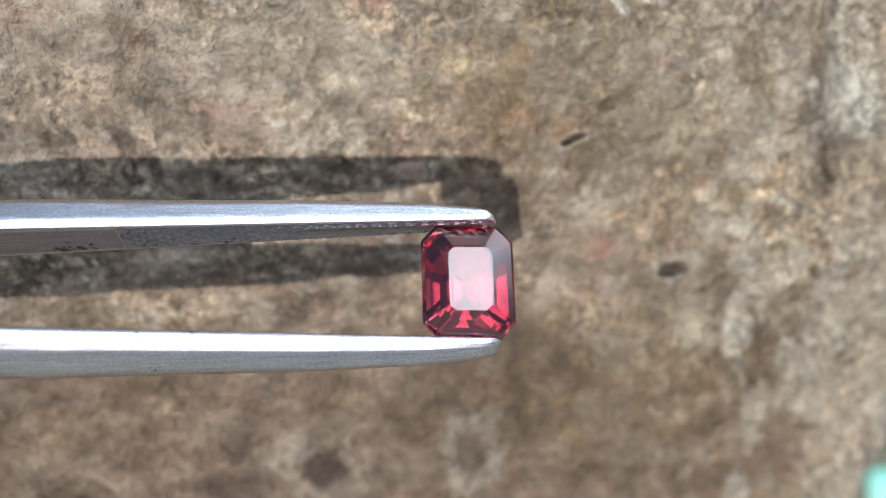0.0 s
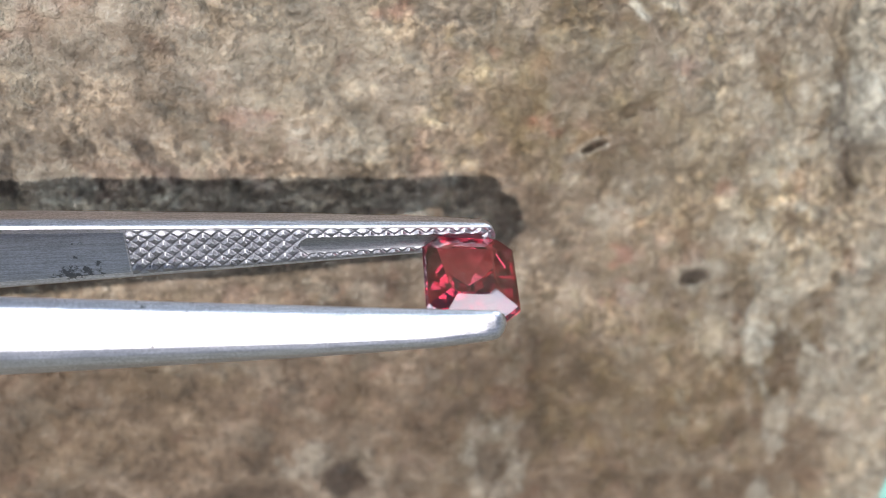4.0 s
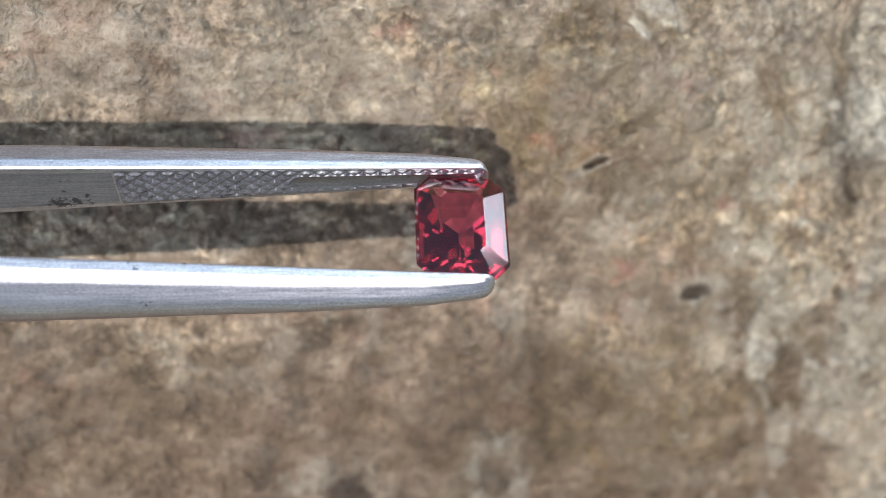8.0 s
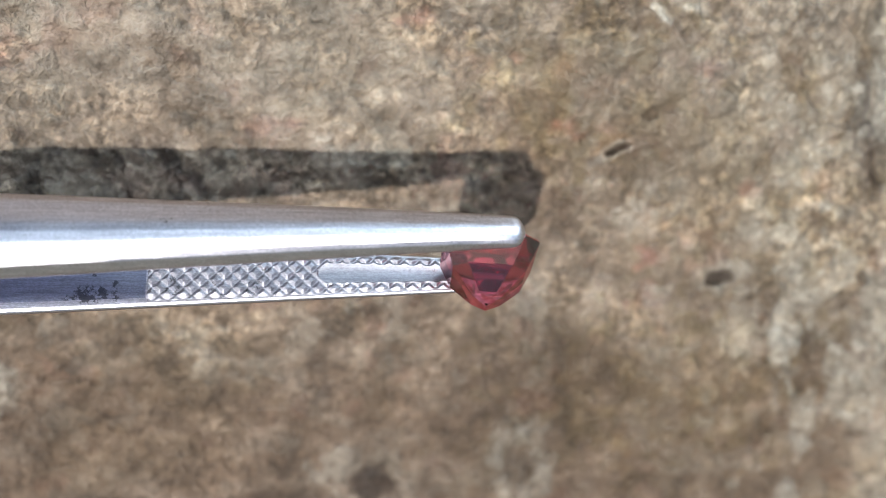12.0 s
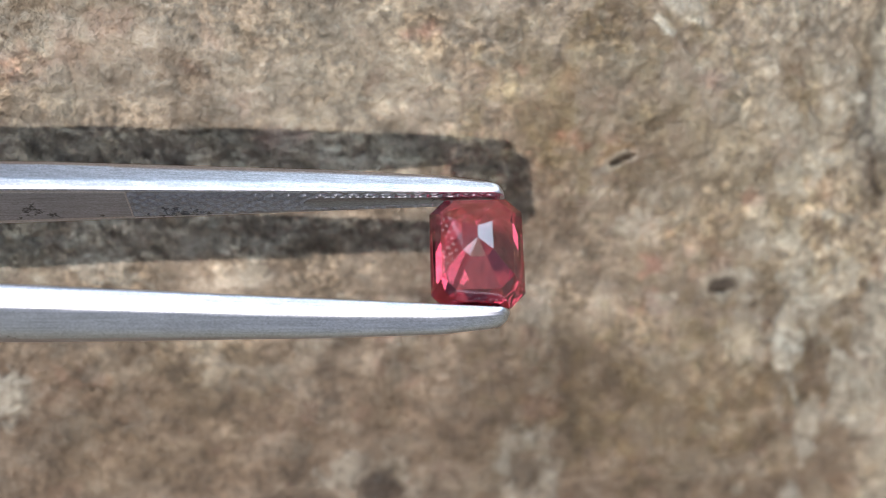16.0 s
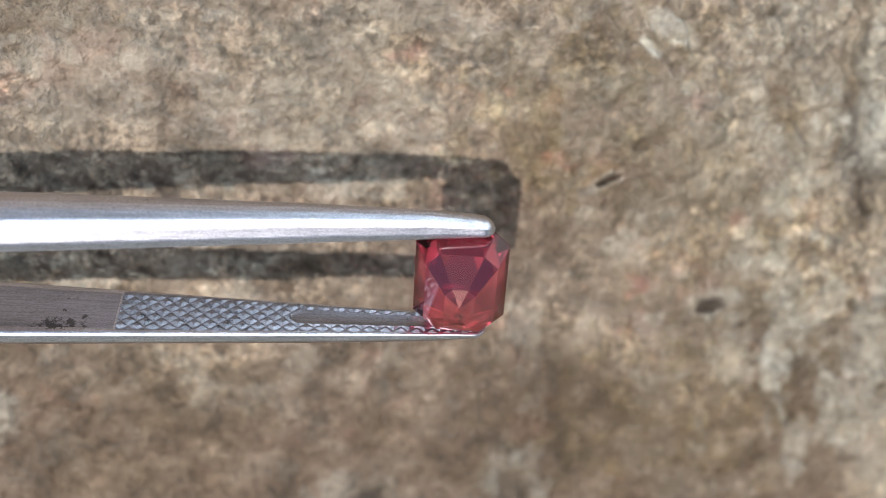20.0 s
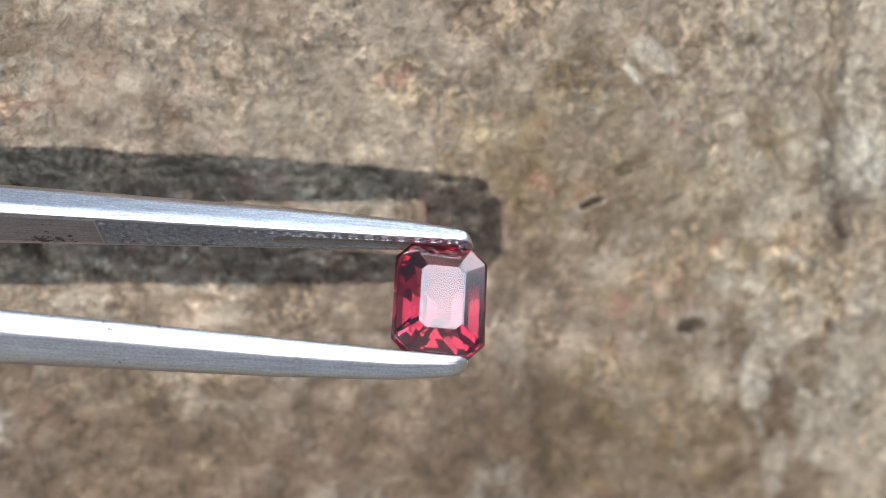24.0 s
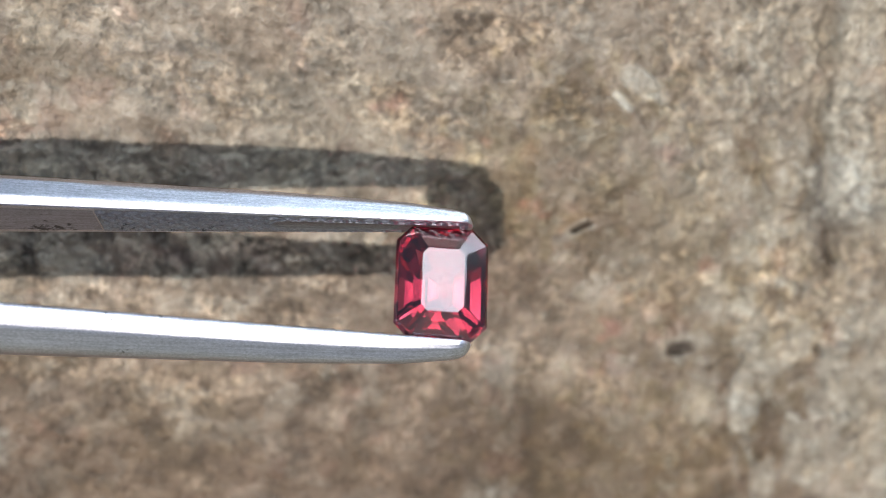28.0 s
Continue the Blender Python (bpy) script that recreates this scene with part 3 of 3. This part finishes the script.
def arm_height(s):
    h = np.interp(s, [0, 1.2, 4, 11, 28, 122], [0.62, 0.95, 1.35, 1.75, 2.3, 1.7])
    return h * np.sqrt(np.clip(1 - (1 - np.clip(s / 0.6, 0, 1)) ** 2, 0.05, 1))


def arm_gap(s):
    return np.clip(3.66 * (1 - s / 131.0), 0.3, None) - 0.3 * np.clip((s - 100) / 20, 0, 1)


def build_arm(parent, side):
    s = np.concatenate([np.linspace(0, 1, 14) ** 2 * 1.2, np.linspace(1.6, 24, 40), np.linspace(27, REACH, 40)])
    phi = np.linspace(0, 10, 51)
    verts = []
    for k in s:
        w, h = arm_width(k), arm_height(k)
        dome_z, dome_y = w * np.interp(phi, SECTION_T, SECTION_Z), h * np.interp(phi, SECTION_T, SECTION_Y)
        turn = np.linspace(-math.pi / 2, 0, 6)[:-1]
        edge_z, edge_y = w * (0.44 + 0.06 * np.cos(turn)), h * 0.10 * (1 + np.sin(turn))
        z = np.concatenate([edge_z, dome_z, 0.015 * w - edge_z[::-1]])
        y = np.concatenate([edge_y, dome_y, edge_y[::-1]])
        for a, b in zip(y, z):
            verts.append(((1.8 - k) * MM, side * (arm_gap(k) + a) * MM, -side * b * MM))
    n, m = len(s), len(phi) + 10
    faces = [tuple(f) for f in grid_faces(n, m)]
    faces += [(i * m + m - 1, i * m, (i + 1) * m, (i + 1) * m + m - 1) for i in range(n - 1)]
    faces += [tuple(range(m)), tuple(range((n - 1) * m, n * m))]
    if side > 0:
        faces = [f[::-1] for f in faces]
    ob = mesh_object("arm", verts, faces, STEEL, parent, "brushed steel arm with a rounded back", True)
    bm = bmesh.new()
    bm.from_mesh(ob.data)
    bmesh.ops.recalc_face_normals(bm, faces=bm.faces)
    for e in bm.edges:
        if e.is_manifold and e.calc_face_angle(0) > 0.6:
            e.smooth = False
    bm.to_mesh(ob.data)
    bm.free()
    return ob


def build_grip(arm, side):
    """The knurled pad on the inside of an arm, with a plain channel towards the tip."""
    s = np.arange(0.25, 22.4, 0.075)
    v = np.linspace(-1, 1, 61)
    S, V = np.meshgrid(s, v, indexing="ij")
    W = arm_width(S) / 2 * 0.86
    Z = V * W
    a, b = S / 0.96 + Z / 0.94, S / 0.96 - Z / 0.94
    ta, tb = np.abs(a - np.round(a)), np.abs(b - np.round(b))
    # cross-cut diamonds on a ground pad, and a blunt hollow channel
    height = 0.01 + 0.13 * np.clip(np.minimum(ta, tb) * 4.2 - 0.2, 0, 1.0)
    half = 0.52 * np.sqrt(np.clip(1 - np.clip((S - 11.2) / 0.9, 0, 1) ** 2, 0, 1)) * step(0.5, 1.2, S)
    inside = step(-0.06, 0.06, half - np.abs(V)) * (half > 0.02)
    hollow = 0.012 + 0.09 * np.clip(np.abs(V) / np.maximum(half, 0.02), 0, 1) ** 2
    height = height * (1 - inside) + np.minimum(hollow, 0.11) * inside
    height = height * (1 - 0.95 * step(0.74, 1.0, np.abs(V)))
    height[:, 0] = height[:, -1] = -0.02
    height[0] = height[-1] = -0.02
    verts = np.stack([1.8 - S, side * (arm_gap(S) - height), Z], -1).reshape(-1, 3) * MM
    faces = grid_faces(*S.shape)
    if side > 0:
        faces = faces[:, ::-1]
    return mesh_object("knurled_grip", verts, [tuple(map(int, f)) for f in faces], GRIP, arm, "cross-cut gripping face with a plain channel")


def build_inner_face(arm, side):
    """The plain ground face behind the knurled pad."""
    s = np.linspace(22.45, 62, 40)
    v = np.linspace(-1, 1, 9)
    S, V = np.meshgrid(s, v, indexing="ij")
    lift = np.where(np.abs(V) > 0.99, -0.01, 0.02)
    verts = np.stack([1.8 - S, side * (arm_gap(S) - lift), V * arm_width(S) / 2 * 0.82], -1).reshape(-1, 3) * MM
    faces = grid_faces(*S.shape)
    if side > 0:
        faces = faces[:, ::-1]
    return mesh_object("inner_face", verts, [tuple(map(int, f)) for f in faces], PLAIN, arm, "plain ground steel face with dark specks")


def build_tweezers():
    root = tagged(new("tweezers"), "slim brushed steel gem tweezers holding a red gem by its ends", "tweezers")
    for side in (1, -1):
        arm = build_arm(root, side)
        build_grip(arm, side)
        build_inner_face(arm, side)
    return root


# ---- the gem ----
def octagon(hx, hy, cut, z):
    return [(hx, cut - hy, z), (hx, hy - cut, z), (hx - cut, hy, z), (cut - hx, hy, z), (-hx, hy - cut, z), (-hx, cut - hy, z), (cut - hx, -hy, z), (hx - cut, -hy, z)]


def build_gem():
    """An emerald cut: a table, a bevelled crown in one step, a thin girdle and a pavilion in three steps down to a short keel."""
    rings = [octagon(1.26, 1.95, 0.35, 0.80), octagon(1.40, 2.09, 0.41, 0.75), octagon(2.62, 3.34, 0.88, 0.22), octagon(2.78, 3.5, 0.92, 0.04), octagon(2.78, 3.5, 0.92, -0.06),
             octagon(2.11, 2.82, 0.83, -1.56), octagon(0.88, 1.30, 0.42, -2.88)]
    keel = [(0, -0.36, -3.4), (0, 0.36, -3.4)]
    lean = Matrix.Rotation(radians(4.5), 3, "Y")
    verts = [lean @ Vector(v) * MM for r in rings for v in r] + [lean @ Vector(v) * MM for v in keel]

    def belt(r):
        return [(8 * r + k, 8 * r + 8 + k, 8 * r + 8 + (k + 1) % 8, 8 * r + (k + 1) % 8) for k in range(8)]

    low, back, front = 8 * (len(rings) - 1), 8 * len(rings), 8 * len(rings) + 1
    # long sides end on the keel, ends and corners in its tips
    point = [(low, back, front, low + 1), (low + 1, front, low + 2), (low + 2, front, low + 3), (low + 3, front, low + 4), (low + 4, front, back, low + 5), (low + 5, back, low + 6), (low + 6, back, low + 7), (low + 7, back, low)]
    tiers = [("table", [tuple(range(8))], "flat top facet"), ("bevel", belt(0), "narrow facets round the table"), ("crown", belt(1) + belt(2), "sloping upper facets"), ("girdle", belt(3), "thin rim"),
             ("pavilion_step", belt(4), "steep lower facets"), ("pavilion_step", belt(5), "middle lower facets"), ("keel", point, "lowest facets that meet in a short keel")]
    root = tagged(new("gemstone"), "clear red emerald-cut gemstone held between tweezer tips", "gem")
    for name, faces, label in tiers:
        used = sorted({k for f in faces for k in f})
        seen = {k: i for i, k in enumerate(used)}
        mesh_object(name, [verts[k] for k in used], [tuple(seen[k] for k in f) for f in faces], GEM, root, label)
    return root


def build_sheet():
    """A crumpled sheet of plastic, two layers of one skin."""
    n = 26
    verts = []
    for lift in (0.0, 0.0012):
        for i in range(n):
            for j in range(n):
                x, y = (i / (n - 1) - 0.5) * 0.085, (j / (n - 1) - 0.5) * 0.07
                z = 0.006 + 0.006 * noise.noise((x * 45, y * 45, 3)) + 0.003 * noise.noise((x * 120, y * 120, 5))
                verts.append((x * (1 + 0.1 * noise.noise((y * 40, 1, 1))), y, z + lift))
    faces = [tuple(map(int, f)) for f in grid_faces(n, n)[:, ::-1]] + [tuple(map(int, f + n * n)) for f in grid_faces(n, n)]
    m, nodes, links, bsdf = material("turquoise_plastic")
    vec = nodes.new("ShaderNodeTexCoord").outputs["Object"]
    links.new(ramp_node(nodes, links, noise_node(nodes, links, vec, 60, 4, 0.6), [(0.3, (0.16, 0.56, 0.50)), (0.7, (0.34, 0.78, 0.72))]), bsdf.inputs["Base Color"])
    bsdf.inputs["Roughness"].default_value = 0.4
    ob = mesh_object("plastic_sheet", verts, faces, m, smooth=True)
    ob.location = (0.157, -0.094, -0.256)
    return tagged(ob, "crumpled turquoise plastic sheet lying on the soil", "plastic sheet")


def build_ground():
    """Soil out to the horizon; on one side an unseen dark bank is added."""
    n, rings = 72, [0.15, 0.3, 0.5, 0.8, 1.2, 1.7, 2.3, 3, 4, 6, 10, 20, 60, 200, 800, 3000]
    verts, faces = [(0, 0, -0.25)], []
    for r in rings:
        for k in range(n):
            a = 2 * math.pi * k / n
            x, y = r * math.cos(a), r * math.sin(a)
            # raised soil added out of view, to give steel and gem dark reflections
            bank = 0.7 * float(step(0.45, 2.6, -y)) * float(1 - step(6, 20, r)) * (0.85 + 0.3 * noise.noise((x * 1.3, y * 1.3, 0)))
            verts.append((x, y, -0.25 + bank + 0.02 * noise.noise((x * 5, y * 5, 1)) * min(r, 1)))
    faces += [(0, 1 + k, 1 + (k + 1) % n) for k in range(n)]
    for i in range(len(rings) - 1):
        faces += [(1 + i * n + k, 1 + (i + 1) * n + k, 1 + (i + 1) * n + (k + 1) % n, 1 + i * n + (k + 1) % n) for k in range(n)]
    return tagged(mesh_object("ground", verts, faces, SOIL, smooth=True), "bare dark soil with an added low bank out of view", "ground", kind="structure")


ground = build_ground()
boulder = build_rock()
sheet = build_sheet()
tweezers = build_tweezers()
gem = build_gem()


def motions():
    walk(tweezers, TOOL)
    walk(gem, TOOL)


motions()
